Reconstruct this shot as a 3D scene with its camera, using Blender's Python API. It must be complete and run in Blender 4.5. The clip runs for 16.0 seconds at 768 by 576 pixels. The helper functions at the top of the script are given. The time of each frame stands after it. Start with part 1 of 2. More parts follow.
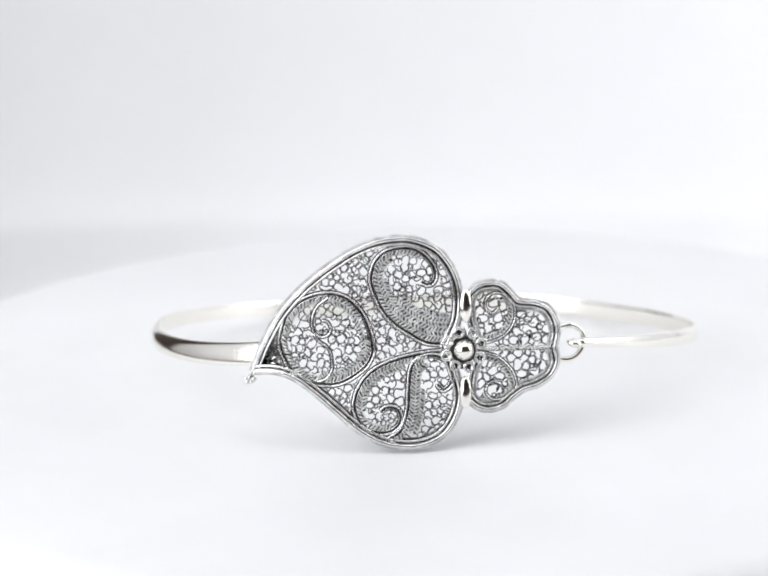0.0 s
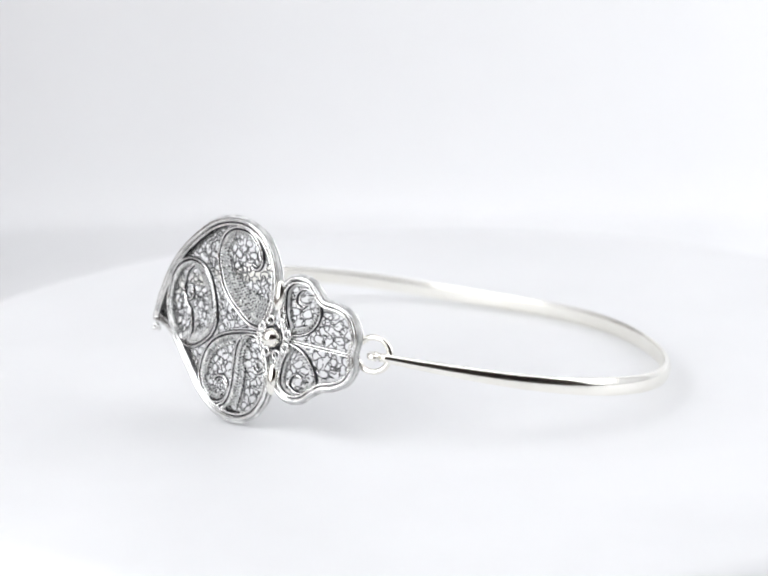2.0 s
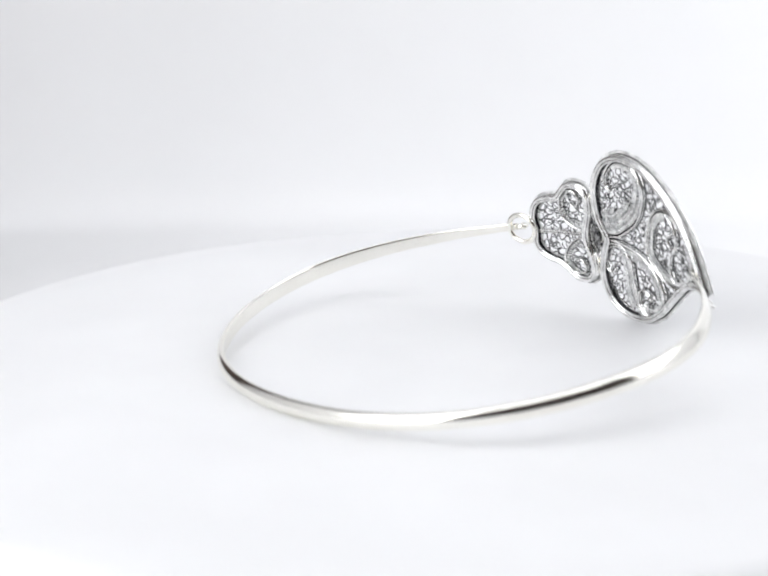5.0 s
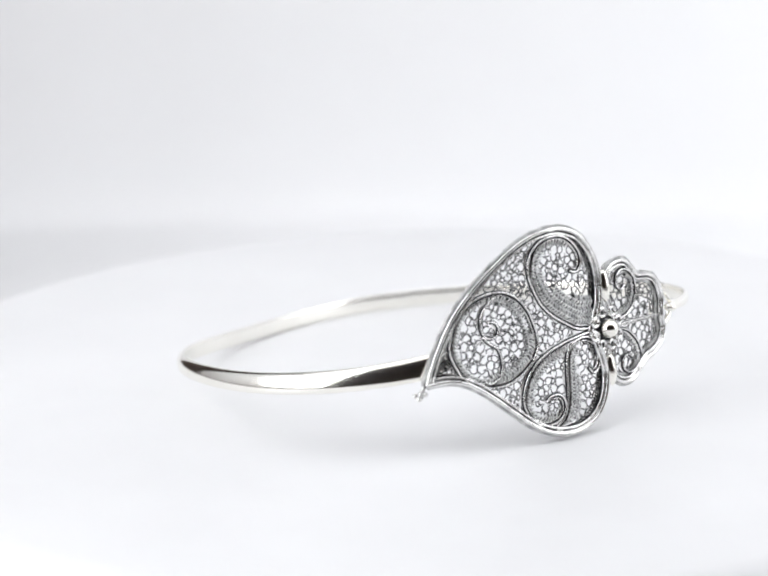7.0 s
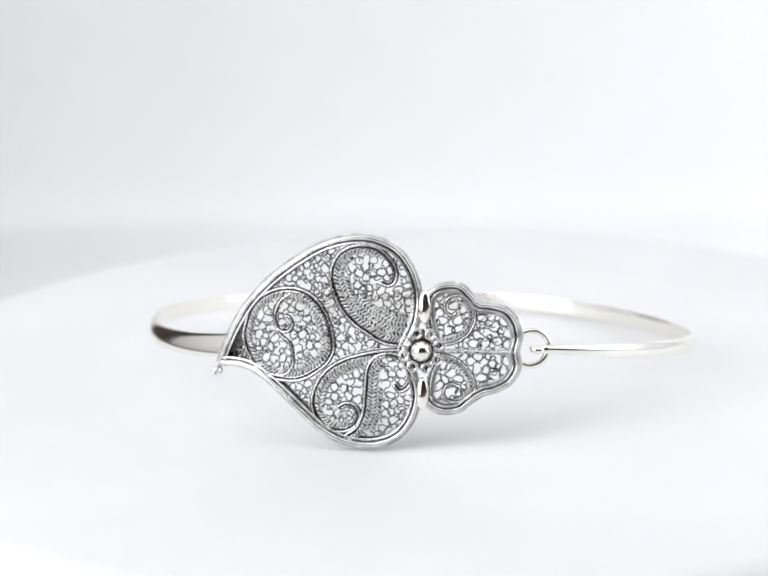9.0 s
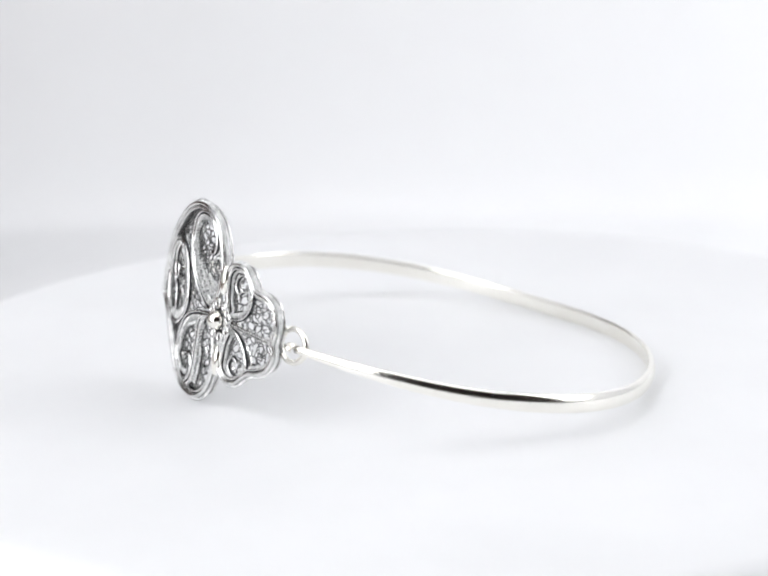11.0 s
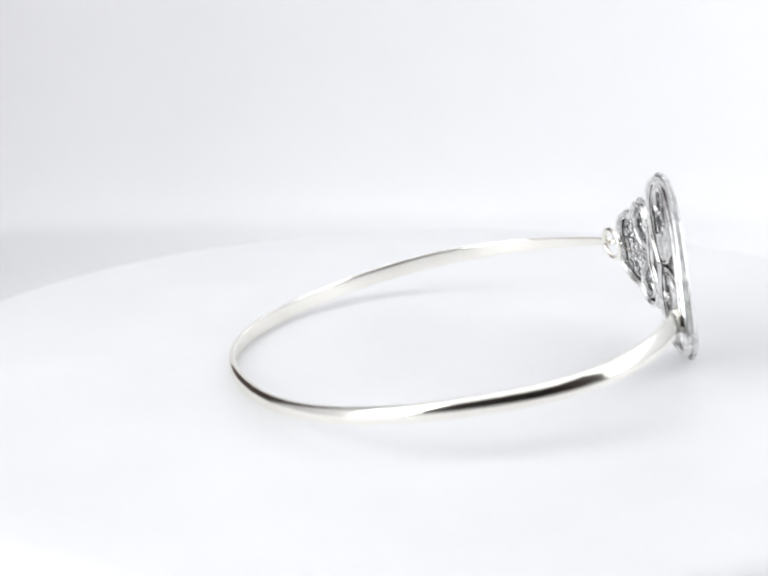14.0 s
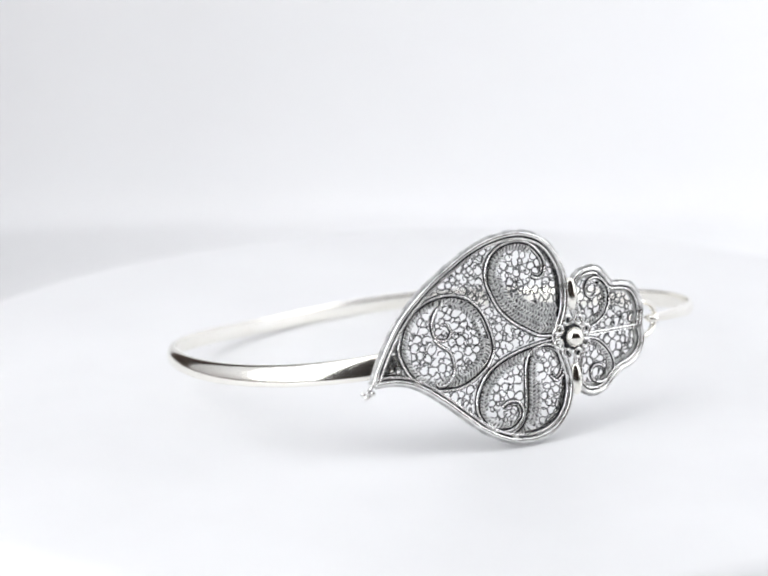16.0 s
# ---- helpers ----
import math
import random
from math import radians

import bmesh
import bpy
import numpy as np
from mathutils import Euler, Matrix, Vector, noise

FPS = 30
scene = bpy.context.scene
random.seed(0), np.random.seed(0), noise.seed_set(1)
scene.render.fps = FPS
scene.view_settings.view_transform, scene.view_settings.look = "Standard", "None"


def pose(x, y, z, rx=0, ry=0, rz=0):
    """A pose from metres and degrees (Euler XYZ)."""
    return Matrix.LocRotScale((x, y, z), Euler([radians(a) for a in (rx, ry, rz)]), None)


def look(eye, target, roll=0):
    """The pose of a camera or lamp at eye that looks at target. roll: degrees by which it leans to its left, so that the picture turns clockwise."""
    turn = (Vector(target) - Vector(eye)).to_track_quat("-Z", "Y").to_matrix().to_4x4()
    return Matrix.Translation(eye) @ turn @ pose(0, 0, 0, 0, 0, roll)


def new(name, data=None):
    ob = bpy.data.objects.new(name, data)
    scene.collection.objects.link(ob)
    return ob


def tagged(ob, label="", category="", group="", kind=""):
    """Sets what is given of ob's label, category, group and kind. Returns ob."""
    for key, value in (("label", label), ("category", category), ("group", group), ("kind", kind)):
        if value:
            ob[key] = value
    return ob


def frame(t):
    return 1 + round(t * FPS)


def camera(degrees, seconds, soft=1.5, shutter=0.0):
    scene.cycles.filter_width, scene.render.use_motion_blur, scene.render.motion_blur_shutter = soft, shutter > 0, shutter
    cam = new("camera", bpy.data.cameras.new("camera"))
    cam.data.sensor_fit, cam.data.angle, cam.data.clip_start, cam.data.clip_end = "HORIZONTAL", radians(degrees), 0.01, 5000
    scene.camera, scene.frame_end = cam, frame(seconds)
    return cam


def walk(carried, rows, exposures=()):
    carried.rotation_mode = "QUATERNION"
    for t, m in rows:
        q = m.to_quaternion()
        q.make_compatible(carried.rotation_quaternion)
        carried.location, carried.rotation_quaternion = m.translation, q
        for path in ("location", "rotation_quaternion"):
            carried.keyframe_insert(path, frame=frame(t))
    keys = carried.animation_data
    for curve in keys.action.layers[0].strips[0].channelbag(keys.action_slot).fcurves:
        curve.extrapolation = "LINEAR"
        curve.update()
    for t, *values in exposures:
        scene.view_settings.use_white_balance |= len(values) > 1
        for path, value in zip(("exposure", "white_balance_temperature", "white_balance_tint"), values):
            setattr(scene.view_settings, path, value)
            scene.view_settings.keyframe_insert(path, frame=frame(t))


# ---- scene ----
cam = camera(21.26, 16.0, soft=2.05, shutter=0.0)
EYE = Vector((0.0, -0.24426, 0.07862))
AIM = Vector((-0.02395, 0.96215, -0.27148))
walk(cam, [(0.0, look(EYE, EYE + AIM * 0.25, -1.488)), (16.0, look(EYE, EYE + AIM * 0.25, -1.488))])
cam.data.dof.use_dof = True
cam.data.dof.aperture_fstop = 25.0

# ---- world, lights ----
world = bpy.data.worlds.new("world")
scene.world = world
world.use_nodes = True
world.node_tree.nodes["Background"].inputs["Color"].default_value = (0.9, 0.95, 1.0, 1)
world.node_tree.nodes["Background"].inputs["Strength"].default_value = 0.02


def softbox(name, eye, target, sx, sy, power, colour):
    data = bpy.data.lights.new(name, "AREA")
    data.shape, data.size, data.size_y, data.energy, data.color = "RECTANGLE", sx, sy, power, colour
    ob = new(name, data)
    ob.matrix_world = look(eye, target)
    return ob


softbox("softbox_top", (0.0, -0.04, 0.41), (0.0, 0.03, 0.0), 0.54, 0.46, 0.98, (0.955, 0.97, 0.995))
softbox("softbox_east", (0.31, 0.03, 0.17), (0.02, 0.15, 0.08), 0.30, 0.32, 0.82, (0.955, 0.97, 0.995))
softbox("softbox_west", (-0.29, -0.10, 0.17), (-0.05, 0.12, 0.085), 0.42, 0.34, 1.66, (0.955, 0.97, 0.995))

MM = 0.001


# ---- materials ----
def nodes_of(name):
    mat = bpy.data.materials.new(name)
    mat.use_nodes = True
    return mat, mat.node_tree.nodes, mat.node_tree.links, mat.node_tree.nodes["Principled BSDF"]


def surface(name, dark, light, rough=(0.3, 0.5), metal=0.0, scale=900.0, fine=9000.0, bump=0.05, lo=0.35, hi=0.65, spec=0.5):
    """A surface with two scales of variation in colour, gloss and relief."""
    mat, nodes, links, out = nodes_of(name)
    coord = nodes.new("ShaderNodeTexCoord")
    big = nodes.new("ShaderNodeTexNoise")
    big.inputs["Scale"].default_value, big.inputs["Detail"].default_value = scale, 4.0
    small = nodes.new("ShaderNodeTexNoise")
    small.inputs["Scale"].default_value, small.inputs["Detail"].default_value = fine, 3.0
    for n in (big, small):
        links.new(coord.outputs["Object"], n.inputs["Vector"])
    ramp = nodes.new("ShaderNodeValToRGB")
    ramp.color_ramp.elements[0].position, ramp.color_ramp.elements[0].color = lo, (*dark, 1)
    ramp.color_ramp.elements[1].position, ramp.color_ramp.elements[1].color = hi, (*light, 1)
    links.new(big.outputs["Fac"], ramp.inputs["Fac"])
    links.new(ramp.outputs["Color"], out.inputs["Base Color"])
    span = nodes.new("ShaderNodeMapRange")
    span.inputs["From Min"].default_value, span.inputs["From Max"].default_value = 0.3, 0.7
    span.inputs["To Min"].default_value, span.inputs["To Max"].default_value = rough
    links.new(small.outputs["Fac"], span.inputs["Value"])
    links.new(span.outputs["Result"], out.inputs["Roughness"])
    relief = nodes.new("ShaderNodeBump")
    relief.inputs["Strength"].default_value, relief.inputs["Distance"].default_value = bump, 0.0001
    links.new(small.outputs["Fac"], relief.inputs["Height"])
    links.new(relief.outputs["Normal"], out.inputs["Normal"])
    out.inputs["Metallic"].default_value = metal
    out.inputs["Specular IOR Level"].default_value = spec
    return mat


POLISHED = surface("polished_silver", (0.93, 0.91, 0.85), (0.97, 0.955, 0.90), (0.12, 0.19), 1.0, 200.0, 3000.0, 0.01)
WIRE = surface("drawn_silver_wire", (0.68, 0.677, 0.67), (0.97, 0.965, 0.95), (0.13, 0.25), 1.0, 900.0, 9000.0, 0.05)
OXIDISED = surface("oxidised_silver", (0.035, 0.035, 0.036), (0.34, 0.34, 0.338), (0.20, 0.36), 1.0, 2600.0, 9000.0, 0.06, 0.36, 0.62)
WOUND = surface("wound_silver_wire", (0.58, 0.58, 0.58), (0.94, 0.94, 0.93), (0.25, 0.42), 1.0, 900.0, 9000.0, 0.05)
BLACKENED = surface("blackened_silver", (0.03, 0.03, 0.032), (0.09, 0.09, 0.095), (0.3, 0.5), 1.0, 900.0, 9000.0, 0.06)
ACRYLIC = surface("white_acrylic", (0.78, 0.78, 0.785), (0.82, 0.82, 0.825), (0.38, 0.5), 0.0, 30.0, 2500.0, 0.02, spec=0.35)
PAPER = surface("white_paper", (0.885, 0.885, 0.89), (0.915, 0.915, 0.92), (0.8, 0.95), 0.0, 12.0, 4000.0, 0.04, spec=0.1)
FABRIC = surface("white_diffuser_fabric", (0.80, 0.80, 0.81), (0.86, 0.86, 0.87), (0.8, 0.95), 0.0, 20.0, 3000.0, 0.05, spec=0.1)
PLASTER = surface("dim_room_plaster", (0.10, 0.072, 0.06), (0.155, 0.118, 0.10), (0.7, 0.9), 0.0, 3.0, 60.0, 0.2)
WOOD = surface("dark_floor_wood", (0.07, 0.04, 0.028), (0.15, 0.095, 0.065), (0.4, 0.6), 0.0, 6.0, 90.0, 0.1)
BASE = surface("grey_plastic", (0.30, 0.30, 0.31), (0.38, 0.38, 0.39), (0.4, 0.5), 0.0, 40.0, 2000.0, 0.02)


# ---- mesh building ----
class Stock:
    """Collects vertices in millimetres and faces for one mesh."""

    def __init__(self):
        self.verts, self.faces, self.count = [], [], 0

    def add(self, verts, faces):
        self.verts.append(np.asarray(verts, float))
        self.faces.extend([tuple(i + self.count for i in f) for f in faces])
        self.count += len(verts)
        return self


def unit(v):
    return v / np.maximum(np.linalg.norm(v, axis=-1, keepdims=True), 1e-9)


def part(name, stock, material, parent=None, label="", smooth=True):
    mesh = bpy.data.meshes.new(name)
    mesh.from_pydata((np.concatenate(stock.verts) * MM).tolist(), [], stock.faces)
    mesh.polygons.foreach_set("use_smooth", [smooth] * len(mesh.polygons))
    mesh.materials.append(material)
    mesh.update()
    ob = new(name, mesh)
    if parent is not None:
        ob.parent = parent
        ob.matrix_parent_inverse = Matrix.Translation(-parent.location)
    return tagged(ob, label=label) if label else ob


def spline(points, step=0.25, closed=False):
    """A smooth curve through the points, resampled at even steps."""
    p = np.asarray(points, float)
    n = len(p)
    q = np.vstack([p[-1], p, p[0], p[1]]) if closed else np.vstack([2 * p[0] - p[1], p, 2 * p[-1] - p[-2]])
    out = []
    for i in range(n if closed else n - 1):
        a, b, c, d = q[i], q[i + 1], q[i + 2], q[i + 3]
        for t in np.linspace(0, 1, 12, endpoint=False):
            out.append(0.5 * (2 * b + (c - a) * t + (2 * a - 5 * b + 4 * c - d) * t * t + (3 * b - a - 3 * c + d) * t ** 3))
    out.append(p[0] if closed else p[-1])
    out = np.array(out)
    length = np.concatenate([[0], np.cumsum(np.linalg.norm(np.diff(out, axis=0), axis=1))])
    k = max(4, int(length[-1] / step))
    s = np.linspace(0, length[-1], k + 1)
    r = np.stack([np.interp(s, length, out[:, j]) for j in range(out.shape[1])], 1)
    return r[:-1] if closed else r


def tube(stock, path, ra, rb=None, depth=(0.0, -1.0, 0.16), sides=8, closed=False, cap=True):
    """A wire along a path: ra across, rb along the depth direction; both may vary along it."""
    p = np.asarray(path, float)
    n = len(p)
    t = unit(np.roll(p, -1, 0) - np.roll(p, 1, 0)) if closed else unit(np.gradient(p, axis=0))
    d = np.broadcast_to(np.asarray(depth, float), p.shape)
    b = unit(d - (d * t).sum(1, keepdims=True) * t)
    a = np.cross(t, b)
    ra = np.broadcast_to(ra, n)[:, None, None]
    rb = ra if rb is None else np.broadcast_to(rb, n)[:, None, None]
    ang = np.linspace(0, 2 * np.pi, sides, endpoint=False)[None, :, None]
    v = p[:, None] + a[:, None] * ra * np.cos(ang) + b[:, None] * rb * np.sin(ang)
    faces = []
    for i in range(n if closed else n - 1):
        j = (i + 1) % n
        for k in range(sides):
            m = (k + 1) % sides
            faces.append((i * sides + k, i * sides + m, j * sides + m, j * sides + k))
    if cap and not closed:
        faces.append(tuple(range(sides))[::-1])
        faces.append(tuple((n - 1) * sides + k for k in range(sides)))
    return stock.add(v.reshape(-1, 3), faces)


def strap(stock, path, thick, tall, depth, lean):
    """A band of D-shaped section along a path: domed outside, nearly flat inside, with eased edges; lean tips its top inwards."""
    p = np.asarray(path, float)
    n = len(p)
    t = unit(np.gradient(p, axis=0))
    d = np.broadcast_to(np.asarray(depth, float), p.shape)
    b = unit(d - (d * t).sum(1, keepdims=True) * t)
    a = np.cross(t, b)
    a, b = a * np.cos(lean)[:, None] - b * np.sin(lean)[:, None], b * np.cos(lean)[:, None] + a * np.sin(lean)[:, None]
    out = [(math.cos(g), math.sin(g)) for g in np.radians(np.linspace(90, 270, 19))]
    prof = [(0.34, 0.0), (0.33, 0.4), (0.29, 0.72), (0.23, 0.87), (0.13, 0.96)] + out + [(0.13, -0.96), (0.23, -0.87), (0.29, -0.72), (0.33, -0.4)]
    m = len(prof)
    q = np.array(prof)
    v = p[:, None] + a[:, None] * thick[:, None, None] * q[None, :, :1] + b[:, None] * tall[:, None, None] * q[None, :, 1:]
    faces = [(i * m + k, i * m + (k + 1) % m, (i + 1) * m + (k + 1) % m, (i + 1) * m + k) for i in range(n - 1) for k in range(m)]
    faces += [tuple(range(m))[::-1], tuple((n - 1) * m + k for k in range(m))]
    return stock.add(v.reshape(-1, 3), faces)


def ribbon(stock, path, half, low, high, closed=False):
    """A strip of sheet on edge along a path on the heart's face."""
    p = np.asarray(path, float)
    n = len(p)
    nrm = normals(p, closed) * half
    v = np.concatenate([lift(p + s * nrm, w) for s, w in ((-1, low), (1, low), (1, high), (-1, high))])
    faces = []
    for i in range(n if closed else n - 1):
        j = (i + 1) % n
        for k in range(4):
            m = (k + 1) % 4
            faces.append((k * n + i, m * n + i, m * n + j, k * n + j))
    return stock.add(v, faces)


def ball(stock, centre, r, rings=8, segs=12, squash=(1, 1, 1), point=1.0, lean=0.0):
    v, faces = [], []
    for i in range(rings + 1):
        th = math.pi * i / rings
        rr = math.sin(th) ** point if 0 < i < rings else 0.0
        for k in range(segs):
            ph = 2 * math.pi * k / segs
            v.append((centre[0] + r * squash[0] * rr * math.cos(ph), centre[1] + r * squash[1] * rr * math.sin(ph) + lean * r * squash[2] * math.cos(th), centre[2] + r * squash[2] * math.cos(th)))
    for i in range(rings):
        for k in range(segs):
            m = (k + 1) % segs
            faces.append((i * segs + k, (i + 1) * segs + k, (i + 1) * segs + m, i * segs + m))
    return stock.add(v, faces)


def lathe(stock, profile, segs=96, centre=(0, 0)):
    n = len(profile)
    v = [(centre[0] + r * math.cos(2 * math.pi * k / segs), centre[1] + r * math.sin(2 * math.pi * k / segs), z) for k in range(segs) for r, z in profile]
    faces = [(k * n + i, ((k + 1) % segs) * n + i, ((k + 1) % segs) * n + i + 1, k * n + i + 1) for k in range(segs) for i in range(n - 1)]
    faces.append(tuple(k * n for k in range(segs))[::-1])
    faces.append(tuple(k * n + n - 1 for k in range(segs)))
    return stock.add(v, faces)


def box(stock, x0, x1, y0, y1, z0, z1):
    v = [(x, y, z) for x in (x0, x1) for y in (y0, y1) for z in (z0, z1)]
    return stock.add(v, [(0, 1, 3, 2), (4, 6, 7, 5), (0, 4, 5, 1), (2, 3, 7, 6), (0, 2, 6, 4), (1, 5, 7, 3)])


# ---- the heart's face: a gently bowed sheet, leaning back ----
def face_y(x, z):
    return -31.49 + 0.0721 * x + 0.1592 * z + 0.00951 * x * x


def lift(p, w):
    """Points (x, z) on the heart's face, w millimetres in front of it."""
    p = np.asarray(p, float)
    return np.stack([p[:, 0] + 0.1 * w * (0.072 + 0.019 * p[:, 0]), face_y(p[:, 0], p[:, 1]) - w, p[:, 1] + 0.16 * w], 1)


def normals(p, closed=False):
    t = unit(np.roll(p, -1, 0) - np.roll(p, 1, 0)) if closed else unit(np.gradient(p, axis=0))
    return np.stack([-t[:, 1], t[:, 0]], 1)


def offset(p, d, closed=False):
    """The curve moved by d to its left."""
    return p + normals(p, closed) * d


def inside(poly, pts):
    poly, pts = np.asarray(poly), np.asarray(pts)
    hit = np.zeros(len(pts), bool)
    a, b = poly, np.roll(poly, -1, 0)
    for (x0, y0), (x1, y1) in zip(a, b):
        if y0 != y1:
            hit ^= ((y0 > pts[:, 1]) != (y1 > pts[:, 1])) & (pts[:, 0] < (x1 - x0) * (pts[:, 1] - y0) / (y1 - y0) + x0)
    return hit


# ---- the setting ----
def build_setting():
    sweep = Stock()
    prof = [(-330, -22), (157, -22)]
    prof += [(157 + 11 * math.sin(a), -11 - 11 * math.cos(a)) for a in np.linspace(0.1, 1.37, 14)] + [(255, 419)]
    back = [(y + 2, z - 2) for y, z in prof]
    v = [(x, y, z) for x in (-130, 310) for y, z in prof] + [(x, y, z) for x in (-130, 310) for y, z in back]
    n = len(prof)
    f = [(i, i + 1, n + i + 1, n + i) for i in range(n - 1)] + [(2 * n + i, 3 * n + i, 3 * n + i + 1, 2 * n + i + 1) for i in range(n - 1)]
    f += [(i, 2 * n + i, 2 * n + i + 1, i + 1) for i in range(n - 1)] + [(n + i, n + i + 1, 3 * n + i + 1, 3 * n + i) for i in range(n - 1)]
    sweep.add(v, f)
    tagged(part("backdrop", sweep, PAPER), "seamless white paper backdrop curving up behind the turntable", "backdrop", kind="structure")
    for name, x, y0, y1 in (("wall_west", -300, -330, 135), ("wall_east", 320, -85, 260)):
        s = box(Stock(), x, x + 4, y0, y1, -22, 420)
        tagged(part(name, s, FABRIC, smooth=False), "white diffusing fabric side of the light tent", "tent wall", kind="structure")
    tagged(part("ceiling", box(Stock(), -300, 324, -200, 262, 421, 425), FABRIC, smooth=False), "white fabric roof of the light tent", "ceiling", kind="structure")
    tagged(part("table", box(Stock(), -600, 600, -900, 400, -62, -27), WOOD, smooth=False), "dark wooden table top under the white paper", "table", kind="structure")
    room = [("room_ceiling", (-600, 600, -900, 400, 700, 712), PLASTER), ("room_wall_south", (-600, 600, -912, -900, -62, 700), PLASTER),
            ("room_wall_north", (-600, 600, 400, 412, -62, 700), PLASTER), ("room_wall_west", (-612, -600, -900, 400, -62, 700), PLASTER),
            ("room_wall_east", (600, 612, -900, 400, -62, 700), PLASTER)]
    for name, dims, mat in room:
        tagged(part(name, box(Stock(), *dims), mat, smooth=False), "dim plain room around the light tent", "room", kind="structure")


def build_turntable():
    thing = tagged(new("turntable"), "round glossy white display turntable, turning slowly", "turntable")
    r, b = 71.9, 3.2
    prof = [(0.01, 0.0), (40, 0.0), (66, 0.0)] + [(r - b + b * math.sin(a), -b + b * math.cos(a)) for a in np.linspace(0, math.pi / 2, 8)]
    prof += [(r, -5.4), (r - 0.3, -5.6), (0.01, -5.6)]
    part("disc", lathe(Stock(), prof, 180), ACRYLIC, thing)
    edge = [(60, -5.6), (r - 0.4, -5.6), (r, -6.0), (r, -9.0), (r - 0.8, -9.8), (r - 3, -10.0), (60, -10.0)]
    part("edge_band", lathe(Stock(), edge, 180), ACRYLIC, thing)
    part("foot", lathe(Stock(), [(0.01, -10.0), (50, -10.0), (52, -12), (52, -20), (50, -21.6), (0.01, -21.6)], 96), BASE, thing, "grey plastic foot")
    return thing


# ---- the bracelet ----
# outlines on the heart's face, millimetres
RIM = [(-20.0, 8.2), (-18.8, 11.1), (-16.9, 14.5), (-14.9, 16.9), (-12.7, 18.9), (-10.5, 20.5), (-8.4, 21.8), (-6.2, 22.7), (-4.0, 23.1), (-1.9, 23.0), (0.3, 22.1), (1.7, 20.7), (2.7, 18.8), (3.1, 16.7), (2.9, 14.3), (2.2, 12.5), (1.5, 11.2)]
RIM_LOW = [(1.5, 11.0), (2.2, 9.3), (2.8, 7.3), (3.0, 5.7), (2.5, 3.6), (1.3, 1.8), (-0.5, 0.75), (-2.7, 0.4), (-5.4, 0.8), (-8.0, 2.1), (-10.1, 3.8), (-12.2, 5.6), (-14.3, 7.2), (-16.1, 8.1), (-17.9, 8.4), (-20.0, 8.2)]
PETAL_UP = [(1.5, 11.3), (-0.7, 11.6), (-2.5, 12.6), (-4.1, 13.7), (-5.4, 15.1), (-6.2, 16.7), (-6.7, 18.3), (-6.6, 19.7), (-6.0, 21.0), (-4.9, 21.9), (-3.5, 22.3), (-1.9, 22.2), (-0.6, 21.5), (0.5, 20.1), (0.7, 18.9), (0.3, 18.1), (-0.4, 17.9), (-1.1, 18.2)]
PETAL_MID = [(-6.3, 11.1), (-6.5, 12.7), (-7.3, 14.9), (-8.8, 16.6), (-10.7, 17.3), (-12.8, 17.1), (-14.7, 16.2), (-16.1, 14.7), (-16.8, 12.8), (-17.0, 11.4), (-16.5, 9.8), (-15.7, 8.5), (-14.2, 7.4), (-12.4, 7.0), (-10.5, 7.1), (-8.9, 7.8), (-7.3, 9.0), (-6.5, 10.2)]
SCROLL_MID = [(-13.0, 12.6), (-12.4, 11.9), (-11.45, 11.2), (-11.1, 10.2), (-11.1, 8.8), (-11.8, 7.8), (-12.8, 7.5), (-13.4, 8.0)]
CURL_MID = [(-11.2, 16.8), (-12.6, 15.7), (-13.15, 14.4), (-13.1, 13.2), (-12.5, 12.45), (-11.6, 12.5), (-11.1, 13.2), (-11.4, 14.0), (-12.0, 14.2)]
PETAL_LOW = [(1.4, 10.9), (-0.7, 10.8), (-3.4, 10.3), (-5.6, 9.5), (-7.1, 8.5), (-8.2, 7.1), (-8.8, 5.5), (-8.8, 4.2), (-8.2, 2.9), (-7.1, 2.0), (-5.7, 1.7), (-4.4, 2.0), (-3.5, 2.9), (-3.4, 4.0), (-4.0, 4.8), (-5.1, 4.9), (-5.9, 4.4)]
PETAL_LAST = [(0.4, 7.0), (1.1, 6.3), (2.0, 6.8), (2.4, 8.1), (1.9, 9.6), (0.3, 10.5), (-1.5, 10.2), (-2.5, 9.0), (-2.8, 6.7), (-3.0, 4.2), (-3.7, 2.3), (-5.1, 1.3)]
CROWN = [(4.0, 16.4), (5.0, 17.6), (6.3, 17.9), (7.6, 17.7), (8.7, 16.7), (9.6, 15.7), (11.2, 15.4), (12.6, 14.8), (13.5, 13.6), (13.9, 11.9), (13.6, 10.2), (13.8, 8.6), (13.0, 7.1), (11.5, 6.3), (10.1, 6.0), (8.9, 5.3), (7.7, 4.4), (6.1, 4.1), (4.7, 4.6), (3.9, 5.8), (4.1, 8.0), (4.7, 9.6), (4.9, 10.8), (4.6, 12.0), (4.0, 14.0)]
CROWN_RIB = [(5.0, 10.9), (8.2, 10.7), (11.1, 10.5), (13.6, 10.25)]
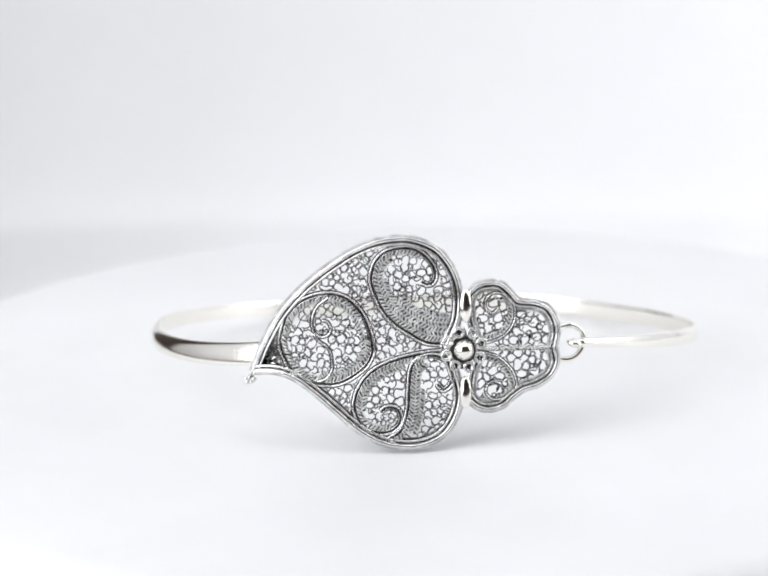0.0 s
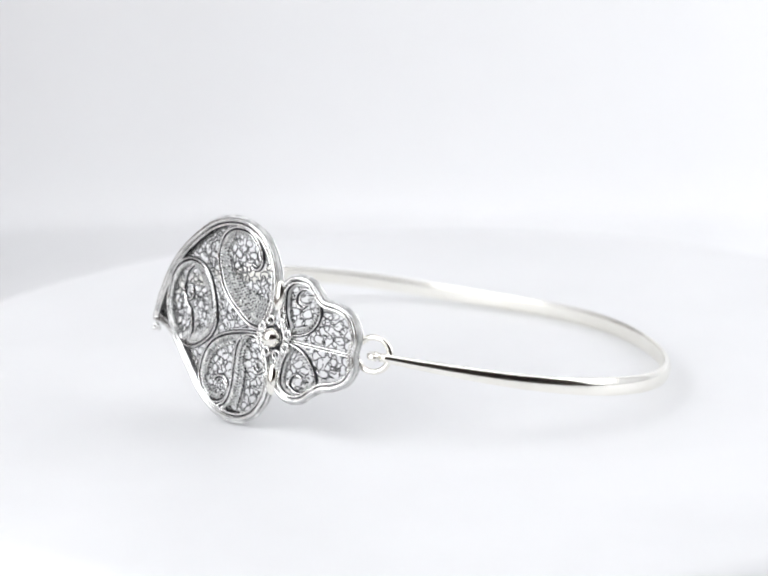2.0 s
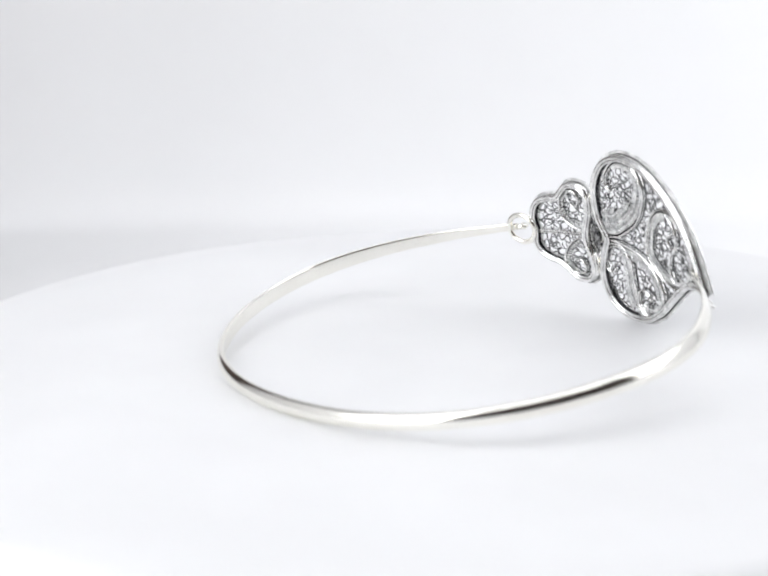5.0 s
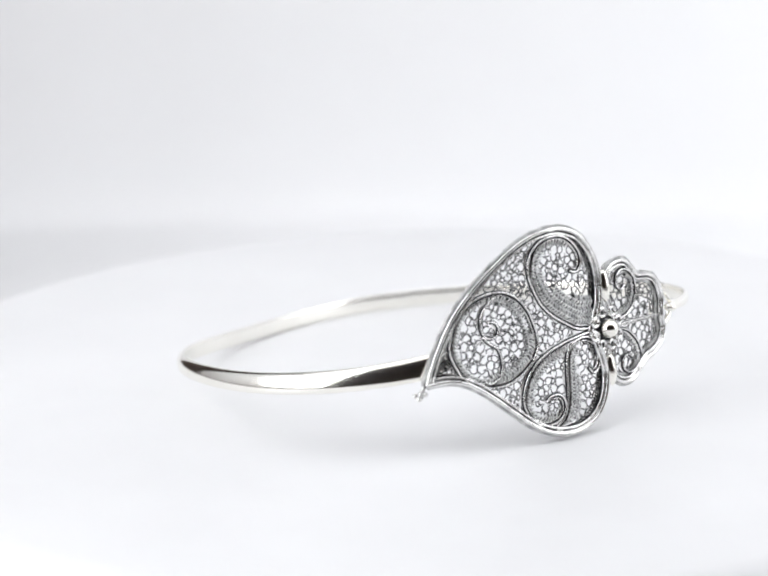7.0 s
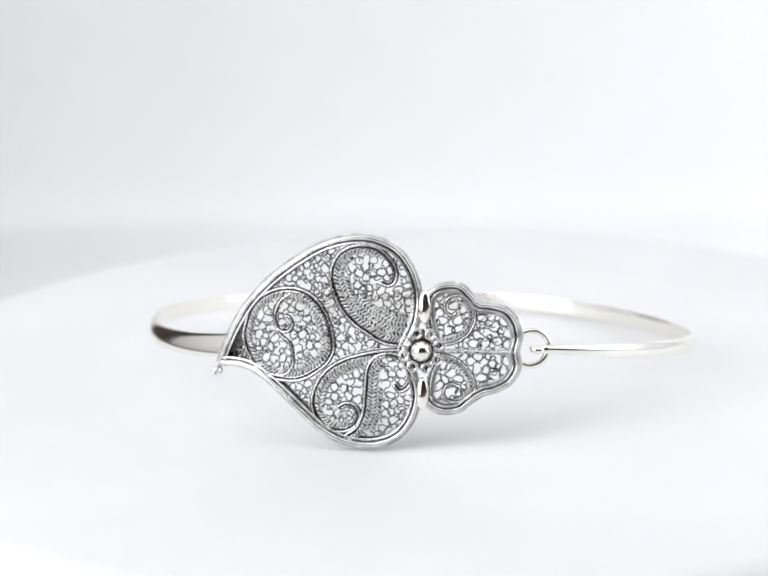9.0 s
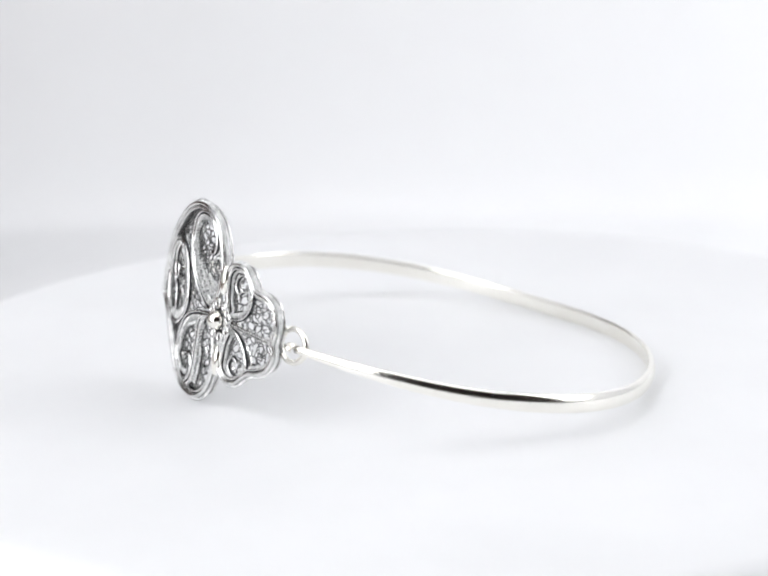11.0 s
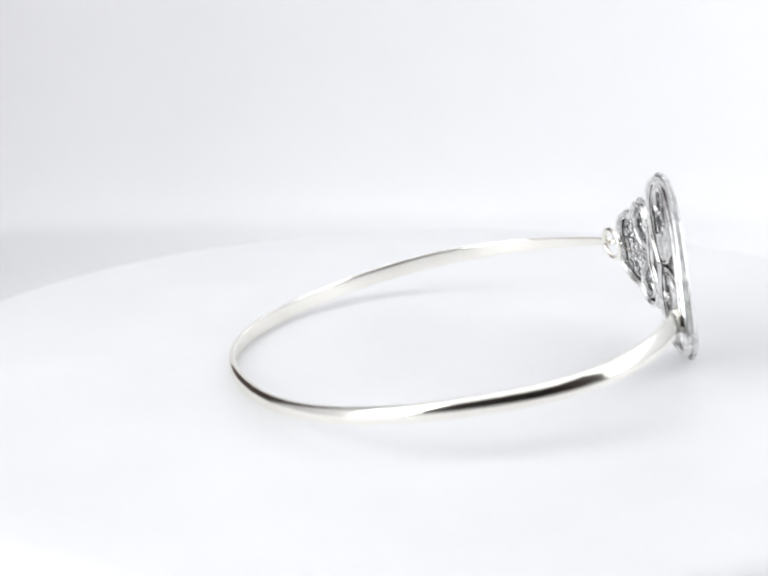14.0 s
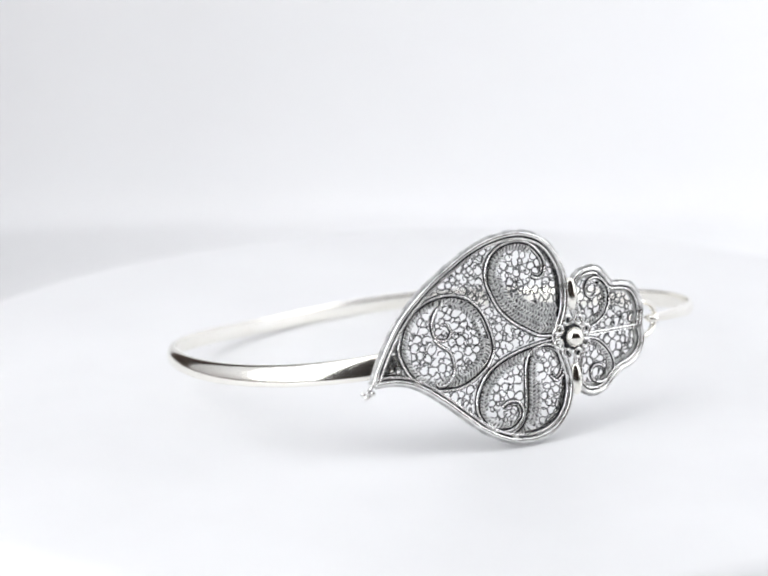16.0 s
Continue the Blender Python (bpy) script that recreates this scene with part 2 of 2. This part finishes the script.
CROWN_UP = [(5.1, 11.3), (7.0, 11.6), (8.4, 12.4), (9.2, 13.9), (9.0, 15.6), (7.9, 16.6), (6.8, 16.75), (6.0, 16.1), (6.0, 15.1), (6.7, 14.6), (7.3, 15.0)]
CROWN_LOW = [(5.2, 10.5), (7.2, 9.8), (8.7, 8.3), (9.3, 6.8), (9.0, 5.9), (7.9, 5.2), (6.7, 5.1), (5.9, 5.8), (6.0, 6.7), (6.7, 7.1), (7.5, 6.8)]


def band_curve(phi):
    """The bangle's centre line, millimetres, by the angle round the turntable's axis."""
    c, s = np.cos, np.sin
    r = 30.347 - 1.268 * c(phi) - 3.772 * s(phi) + 2.010 * c(2 * phi) + 1.103 * s(2 * phi) + 0.337 * c(3 * phi) - 0.107 * s(3 * phi)
    r = r + 0.324 * c(4 * phi) - 0.366 * s(4 * phi) - 0.041 * c(5 * phi) - 0.020 * s(5 * phi)
    x, y = r * c(phi), r * s(phi)
    z = 4.286 - 0.0106 * x - 0.142 * y + 0.385 * c(2 * phi) - 0.409 * s(2 * phi) - 0.447 * c(3 * phi) - 0.329 * s(3 * phi)
    return np.stack([x, y, z], 1)


def coil(stock, path, radius, pitch, wire, w, slant=1, bulge=0.16):
    """Fine wound wire along a curve on the face: a close row of slanting strands."""
    step = 0.05
    p = spline(path, step)
    nrm = normals(p)
    every = max(1, int(round(pitch / step)))
    shift = int(round(0.6 * radius / step)) * slant
    us = np.array([-1.0, -0.6, 0.0, 0.6, 1.0])
    for i in range(abs(shift), len(p) - abs(shift), every):
        jog, turn, size = np.random.uniform(-1, 1, 3)
        idx = np.clip((i + 1.2 * jog + us * shift * (1 + 0.35 * turn)).round().astype(int), 0, len(p) - 1)
        q = lift(p[idx] + nrm[idx] * (us * radius * (1 + 0.08 * size))[:, None], w + 0.03 * turn)
        q[:, 1] -= bulge * np.sqrt(1 - 0.9 * us * us)
        tube(stock, q, wire * (1 + 0.12 * size), wire * 0.9, sides=6)
    return stock


def rope(stock, path, radius, pitch, wire, w, closed=False):
    """Two wires twisted round one another along a curve on the face."""
    p = spline(path, pitch / 8.0, closed)
    nrm = normals(p, closed)
    for k in (0, 1):
        ang = np.arange(len(p)) * 2 * np.pi / 8.0 + k * np.pi
        q = lift(p + nrm * (radius * np.cos(ang))[:, None], w)
        q[:, 1] -= radius * np.sin(ang)
        tube(stock, q, wire, depth=(0.2, -1, 0.3), sides=5)
    return stock


def pack(poly, wires, rmax, rmin, tries, rng):
    """Rings of uneven size packed between the wires, each touching its neighbours."""
    poly = np.asarray(poly)
    lo, hi = poly.min(0), poly.max(0)
    pts = lo + rng.random((tries, 2)) * (hi - lo)
    pts = pts[inside(poly, pts)]
    room = np.full(len(pts), 9.0)
    for line, gap in wires:
        for i in range(0, len(pts), 2000):
            d = np.linalg.norm(pts[i:i + 2000, None] - line[None], axis=2).min(1) - gap
            room[i:i + 2000] = np.minimum(room[i:i + 2000], d)
    cx, cr = np.zeros((0, 2)), np.zeros(0)
    for limit in (rmax * 0.8, rmax * 0.5, rmin):
        for p, d in zip(pts, room):
            if d < limit:
                continue
            r = min(d, rmax * (0.75 + 0.25 * rng.random()))
            if len(cr):
                r = min(r, (np.linalg.norm(cx - p, axis=1) - cr).min())
            if r >= limit:
                cx, cr = np.vstack([cx, p]), np.append(cr, r)
    return cx, cr


def ring_of_wire(stock, c, r, w, wire, rng):
    """One small crinkled curl of wire."""
    n = 17
    a0 = rng.random() * 6.28
    ang = a0 + np.linspace(0, 3.8 + 2.6 * rng.random(), n)
    p2, p3, p5 = rng.random(3) * 6.28
    rad = (1.1 * r + wire * 0.6) * (1 + 0.24 * rng.random() * np.cos(2 * ang + p2) + 0.12 * rng.random() * np.cos(3 * ang + p3) + 0.03 * np.cos(5 * ang + p5))
    rad *= np.linspace(1.04, 0.84 + 0.1 * rng.random(), n)
    p = np.stack([c[0] + rad * np.cos(ang), c[1] + rad * np.sin(ang)], 1)
    q = lift(p, w)
    q[:, 1] += (rng.random() - 0.5) * 0.16 + 0.12 * np.cos(ang + p2)
    return tube(stock, q, wire * (0.9 + 0.4 * rng.random()), wire * 0.75, sides=6, cap=False)


def crinkle(stock, start, poly, wires, w, wire, rng):
    """A short wavering length of wire, bent where it likes, that stays between the others."""
    a = rng.random() * 6.28
    pts = [np.array(start)]
    for _ in range(int(6 + 8 * rng.random())):
        a += (rng.random() - 0.5) * 2.6
        q = pts[-1] + 0.3 * np.array([math.cos(a), math.sin(a)])
        if min(np.linalg.norm(l - q, axis=1).min() for l in wires) < 0.3:
            a += 2.0
            continue
        pts.append(q)
    if len(pts) < 4 or not inside(poly, np.array(pts)).all():
        return stock
    p = spline(pts, 0.14)
    q = lift(p, w)
    q[:, 1] += 0.1 * np.sin(np.arange(len(q)) * 0.5 + a)
    return tube(stock, q, wire, wire * 1.3, sides=5)


def build_bracelet():
    rng = np.random.default_rng(7)
    thing = tagged(new("bracelet"), "silver filigree heart bracelet with a polished bangle, standing on the turntable", "bracelet")

    # polished bangle: a broad flat end behind the heart's tip, thinner towards the hook
    phi = np.radians(np.linspace(237.0, -54.0, 260))
    line = band_curve(phi)
    u = np.linspace(0, 1, 260)
    line += np.outer(np.clip(1 - u / 0.16, 0, 1) ** 2, np.array([-16.6, -27.4, 10.25]) - line[0])
    line += np.outer(np.clip((u - 0.86) / 0.14, 0, 1) ** 2, np.array([16.3, -25.7, 10.2]) - line[-1])
    tall = np.interp(u, [0, 0.01, 0.05, 0.25, 0.45, 0.7, 0.84, 0.93, 1], [0.8, 1.36, 1.3, 1.03, 1.05, 1.15, 1.09, 0.82, 0.48])
    thick = np.interp(u, [0, 0.02, 0.1, 0.3, 0.7, 0.95, 1], [0.3, 0.42, 0.6, 0.8, 0.72, 0.42, 0.4])
    bangle = part("bangle", strap(Stock(), line, thick, tall, (0.0194, 0.1766, 1.0), np.radians(np.interp(u, [0, 0.1, 0.32, 0.45, 0.58, 0.72, 0.9, 1], [14, 16, 9, 12, 9, 6, 0, 0]))), POLISHED, thing, "mirror-polished silver bangle band")
    end, way = line[-1], unit(line[-1] - line[-8])
    a = np.linspace(0, 1.65 * np.pi, 26)
    side = np.array([0.0, 0.0, 1.0])
    out = unit(np.cross(side, way))
    loop = end + way * 0.55 + np.outer(np.cos(a + np.pi), way) * 0.55 + np.outer(np.sin(a), out) * -0.55
    part("hook", tube(Stock(), loop, 0.38, depth=side, sides=10), POLISHED, bangle)

    # rims
    outline = np.vstack([spline(RIM, 0.2), spline(RIM_LOW, 0.2)])
    outline = spline(outline[::3], 0.2)
    heart = tagged(new("heart"), label="openwork filigree heart, bright rims over darkened wire")
    heart.parent = thing
    frame_wire = Stock()
    tube(frame_wire, lift(outline, 0.30), 0.24, 0.24, sides=10)
    tube(frame_wire, lift(offset(outline, -0.56), 0.18), 0.15, 0.2, sides=8)
    tube(frame_wire, lift(offset(outline, -0.66), -0.86), 0.2, 0.17, sides=10)
    part("rim_wire", frame_wire, WIRE, heart, "bright silver rim wire")
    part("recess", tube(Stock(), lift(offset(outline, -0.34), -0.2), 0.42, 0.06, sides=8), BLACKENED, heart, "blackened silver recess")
    wall = Stock()
    ribbon(wall, offset(outline, -0.12), 0.13, -0.85, 0.25)
    tube(wall, lift(offset(outline, -0.24), -0.92), 0.28, 0.24, sides=10)
    part("rim_wall", wall, WIRE, heart)
    part("rim_rope", rope(Stock(), offset(outline, 0.30), 0.13, 0.56, 0.105, -0.06), WOUND, heart, "fine twisted silver rope edging")

    # the petals' scrolls
    scrolls = [(PETAL_UP, -1), (PETAL_MID, 1), (SCROLL_MID, 1), (CURL_MID, 1), (PETAL_LOW, 1), (PETAL_LAST, 1)]
    lines = {}
    for k, (pts, hand) in enumerate(scrolls):
        p = spline(pts, 0.2, closed=pts is PETAL_MID)
        lines[k] = p
        s = Stock()
        big = k not in (2, 3)
        tube(s, lift(p, -0.26), 0.17 if big else 0.16, 0.52, sides=10, closed=pts is PETAL_MID)
        if big:
            tube(s, lift(offset(p, hand * 0.38, pts is PETAL_MID), -0.26), 0.09, 0.42, sides=8, closed=pts is PETAL_MID)
        part("scroll", s, WIRE, heart)
        # wider black wire added: dark reflected edges and oxidised sides, put into colour
        part("scroll_edge_shade", tube(Stock(), lift(p, -0.06), 0.235, 0.2, sides=10, closed=pts is PETAL_MID), BLACKENED, heart)
        if big:
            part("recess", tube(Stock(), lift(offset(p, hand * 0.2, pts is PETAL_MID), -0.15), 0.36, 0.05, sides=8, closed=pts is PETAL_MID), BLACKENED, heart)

    # wound wire inside the petals
    bands = [(PETAL_UP[:13], -0.70, 0.25, 1), (PETAL_UP[:10], -1.22, 0.25, -1), (PETAL_UP[:7], -1.74, 0.25, 1), (PETAL_UP[:5], -2.26, 0.25, -1), (PETAL_UP[:5], -2.78, 0.25, 1), (PETAL_UP[:3], -3.30, 0.25, -1),
             (PETAL_MID[2:] + PETAL_MID[:2], 0.70, 0.25, 1), (PETAL_MID[13:] + PETAL_MID[:5], 1.20, 0.25, -1),
             (PETAL_LOW[1:12], 0.68, 0.25, 1), (PETAL_LOW[2:8], 1.20, 0.25, -1), (PETAL_LAST[6:], 0.68, 0.25, 1), (PETAL_LAST[6:11], 1.20, 0.25, -1), (PETAL_LAST[8:11], 1.72, 0.25, 1)]
    keep = []
    for pts, d, r, hand in bands:
        p = offset(spline(pts, 0.3), d)
        keep.append((p, r + 0.04))
        s = coil(Stock(), p, r, 0.38, 0.11, -0.10, hand, 0.16)
        coil(s, p, r, 0.36, 0.115, -0.48, hand, -0.16)
        part("wound_wire", s, WOUND, heart)
        part("core_wire", tube(Stock(), lift(p, -0.28), r * 0.7, 0.05, sides=8), OXIDISED, heart)

    # packed curls
    wires = [(outline, 0.52)] + [(p, 0.30) for p in lines.values()] + keep
    cx, cr = pack(outline, wires, 0.46, 0.17, 40000, rng)
    lobe_up = np.vstack([spline(PETAL_UP[:13], 0.4), np.array(RIM[10:])])
    lobe_mid = spline(PETAL_MID, 0.4, True)
    lobe_low = spline(PETAL_LOW[:13] + [(-3.0, 4.5), (-2.8, 6.7), (-2.5, 9.0)], 0.4)
    which = np.full(len(cx), 4)
    which[inside(lobe_low, cx)] = 2
    which[(cx[:, 0] > -3.2) & (cx[:, 1] < 10.6)] = 3
    which[inside(lobe_up, cx)] = 0
    which[inside(lobe_mid, cx)] = 1
    which[(which == 4) & (cx[:, 1] < 8.5)] = 5
    for g in range(6):
        s = Stock()
        for c, r in zip(cx[which == g], cr[which == g]):
            edge = min(np.linalg.norm(l - c, axis=1).min() for l in lines.values())
            deep = -0.16 - 0.16 * min(1.0, edge / 2.5)
            if r > 0.2 or rng.random() < 0.6:
                ring_of_wire(s, c, r, deep, 0.066, rng)
            if c[0] < -16.3:
                ring_of_wire(s, c + 0.12, r * 1.2, deep - 0.3, 0.08, rng)
            if rng.random() < 0.14:
                crinkle(s, c, outline, list(lines.values()) + [outline], deep, 0.06, rng)
        if s.count:
            tagged(part("filigree_filling", s, OXIDISED, heart, "darkened filigree curls"), kind="stuff")

    # crown
    crown = tagged(new("crown"), label="scalloped filigree crown beside the heart")
    crown.parent = thing
    edge = spline(CROWN, 0.2, True)
    s = Stock()
    tube(s, lift(edge, 0.28), 0.22, sides=10, closed=True)
    tube(s, lift(offset(edge, -0.5, True), 0.15), 0.13, 0.18, sides=8, closed=True)
    tube(s, lift(offset(edge, -0.58, True), -0.88), 0.18, 0.16, sides=8, closed=True)
    part("rim_wire", s, WIRE, crown, "bright silver rim wire")
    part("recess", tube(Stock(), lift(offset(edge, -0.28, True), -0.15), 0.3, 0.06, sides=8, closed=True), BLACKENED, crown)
    s = Stock()
    ribbon(s, offset(edge, -0.1, True), 0.12, -0.85, 0.25, True)
    tube(s, lift(offset(edge, -0.2, True), -0.95), 0.26, 0.2, sides=10, closed=True)
    part("rim_wall", s, WIRE, crown)
    part("rim_rope", rope(Stock(), offset(spline(CROWN[:20], 0.2), 0.29), 0.13, 0.53, 0.105, -0.06), WOUND, crown)
    part("inner_rope", rope(Stock(), offset(edge, -0.78, True), 0.12, 0.42, 0.09, -0.22, True), WOUND, crown)
    clines, keep = [], []
    for pts, hand in ((CROWN_UP, 1), (CROWN_LOW, -1), (CROWN_RIB, 0)):
        p = spline(pts, 0.2)
        clines.append(p)
        s = tube(Stock(), lift(p, -0.28), 0.15, 0.54, sides=10)
        if hand == 0:
            tube(s, lift(offset(p, -0.32), -0.28), 0.1, 0.44, sides=8)
            part("rib", s, WIRE, crown)
            continue
        part("scroll", s, WIRE, crown)
        # same added black outline: the scroll's dark reflections and oxidised sides as colour
        part("scroll_edge_shade", tube(Stock(), lift(p, -0.06), 0.215, 0.2, sides=10), BLACKENED, crown)
        q = offset(spline(pts[:6], 0.3), hand * 0.52)
        keep.append((q, 0.28))
        part("wound_wire", coil(coil(Stock(), q, 0.25, 0.40, 0.105, -0.10, 1, 0.16), q, 0.25, 0.40, 0.105, -0.48, 1, -0.16), WOUND, crown)
        part("core_wire", tube(Stock(), lift(q, -0.28), 0.17, 0.05, sides=8), OXIDISED, crown)
    cx, cr = pack(edge, [(edge, 0.55)] + [(p, 0.25) for p in clines] + keep, 0.52, 0.16, 18000, rng)
    for g in (0, 1):
        s = Stock()
        for c, r in zip(cx, cr):
            if (c[1] > 10.5) == (g == 0):
                ring_of_wire(s, c, r, -0.28, 0.07, rng)
                if rng.random() < 0.08:
                    crinkle(s, c, edge, clines + [edge], -0.28, 0.06, rng)
        tagged(part("filigree_filling", s, OXIDISED, crown, "darkened filigree curls"), kind="stuff")

    # flower, side beads and plate between heart and crown
    fx, fz = 3.5, 10.85
    flower = tagged(new("flower"), label="silver bead flower between heart and crown")
    flower.parent = thing
    flower.location = lift(np.array([(fx, fz)]), 0.5)[0] * MM
    cam.data.dof.focus_object = flower  # the lens keeps its focus on the flower
    part("back_plate", tube(Stock(), lift(np.array([(3.3, 8.6), (3.3, 9.6), (3.4, 10.8), (3.5, 12.0), (3.5, 13.1)]), -0.55), np.array([0.15, 0.6, 1.0, 0.6, 0.15]), 0.12, sides=8), OXIDISED, flower)
    c = lift(np.array([(fx, fz)]), 0.75)[0]
    part("bead", ball(Stock(), c, 1.12, 14, 24), POLISHED, flower, "domed polished bead")
    a = np.linspace(0, 2 * np.pi, 40, endpoint=False)
    part("collar", tube(Stock(), lift(np.stack([fx + 1.28 * np.cos(a), fz + 1.28 * np.sin(a)], 1), 0.25), 0.22, sides=8, closed=True), BLACKENED, flower)
    for k in range(8):
        ca = 2 * np.pi * (k + 0.35) / 8
        m = np.array([(fx + 1.98 * math.cos(ca), fz + 1.98 * math.sin(ca))])
        s = Stock()
        b = np.linspace(0, 2 * np.pi, 16, endpoint=False)
        tube(s, lift(m + np.stack([0.48 * np.cos(b), 0.48 * np.sin(b)], 1), 0.4), 0.2, sides=8, closed=True)
        petal = part("petal", s, WIRE, flower)
        part("recess", ball(Stock(), lift(m, 0.12)[0], 0.34, 6, 10, (1, 0.35, 1)), BLACKENED, petal)
    for m in ((3.75, 15.6), (3.6, 6.1)):
        c = lift(np.array([m]), 0.25)[0]
        part("oval_bead", ball(Stock(), c, 1.0, 18, 20, (0.74, 0.6, 1.8), 0.9, 0.16), POLISHED, flower, "polished navette-shaped bead")

    # jump ring, tip granules
    a = np.linspace(0, 2 * np.pi, 48, endpoint=False)
    j = np.stack([14.7 + 1.92 * np.cos(a), 10.25 + 1.92 * np.sin(a)], 1)
    j = lift(j, -0.35)
    j = j + np.array([0.35, 0.95, 0.0])
    part("jump_ring", tube(Stock(), j, 0.35, sides=12, closed=True), POLISHED, thing, "round silver jump ring")
    tip = tagged(new("tip"), label="cluster of tiny silver granules at the heart's tip")
    tip.parent = thing
    part("pin", tube(Stock(), lift(np.array([(-19.3, 8.3), (-19.9, 7.9), (-20.4, 7.4)]), -0.5), 0.22, sides=8), WIRE, tip)
    for dx, dz, w in ((0, 0, -0.3), (-0.45, -0.2, -0.6), (0.15, -0.5, -0.6), (-0.3, -0.55, -0.2), (0.5, -0.1, -0.3)):
        part("granule", ball(Stock(), lift(np.array([(-20.45 + dx, 7.35 + dz)]), w)[0], 0.3, 8, 10), WIRE, tip)
    return thing


build_setting()
TURNTABLE = build_turntable()
BRACELET = build_bracelet()

# the turntable's angle, in degrees, by the second
TURN = [(0, -0.48), (0.25, -5.65), (0.5, -10.82), (0.75, -16.34), (1, -21.87), (1.25, -27.17), (1.5, -32.45), (1.75, -38.09), (2, -43.74), (2.1, -45.74), (2.2, -47.74), (2.25, -50.78), (2.3, -54.05), (2.5, -67.48), (2.75, -84.42), (3, -101.48), (3.25, -118.38), (3.5, -134.08), (3.75, -151.72), (4, -168.68), (4.25, -185), (4.5, -201.76), (4.75, -218.51), (5, -235.26), (5.25, -252.02), (5.5, -268.77), (5.75, -285.52), (5.95, -298.93), (6, -302.28), (6.05, -305.2), (6.15, -307.36), (6.25, -309.53), (6.5, -315.23), (6.75, -320.62), (7, -326.01), (7.25, -331.22), (7.5, -336.43), (7.75, -342.19), (8, -347.95), (8.25, -353.23), (8.5, -358.51), (8.75, -363.95), (9, -369.39), (9.25, -374.64), (9.5, -379.89), (9.75, -385.7), (10, -391.5), (10.25, -396.7), (10.5, -402.09), (10.7, -406.4), (10.8, -409.56), (10.9, -416.25), (11, -422.95), (11.25, -439.68), (11.5, -456.41), (11.75, -473.15), (12, -489.88), (12.25, -506.62), (12.5, -523.35), (12.75, -540.45), (13, -557.56), (13.25, -573.88), (13.5, -590.2), (13.75, -607.14), (14, -624.09), (14.25, -640.87), (14.5, -657), (14.52, -658.38), (14.62, -664.97), (14.72, -667.32), (14.75, -668.02), (15, -673.9), (15.25, -679.08), (15.5, -684.26), (15.75, -689.95), (16, -695.63)]


def motions():
    rows = [(t, pose(0, 0, 0, 0, 0, d)) for t, d in TURN]
    walk(TURNTABLE, [(t, pose(0, 0, -0.00036, 0, 0, d)) for t, d in TURN])
    walk(BRACELET, rows)


motions()
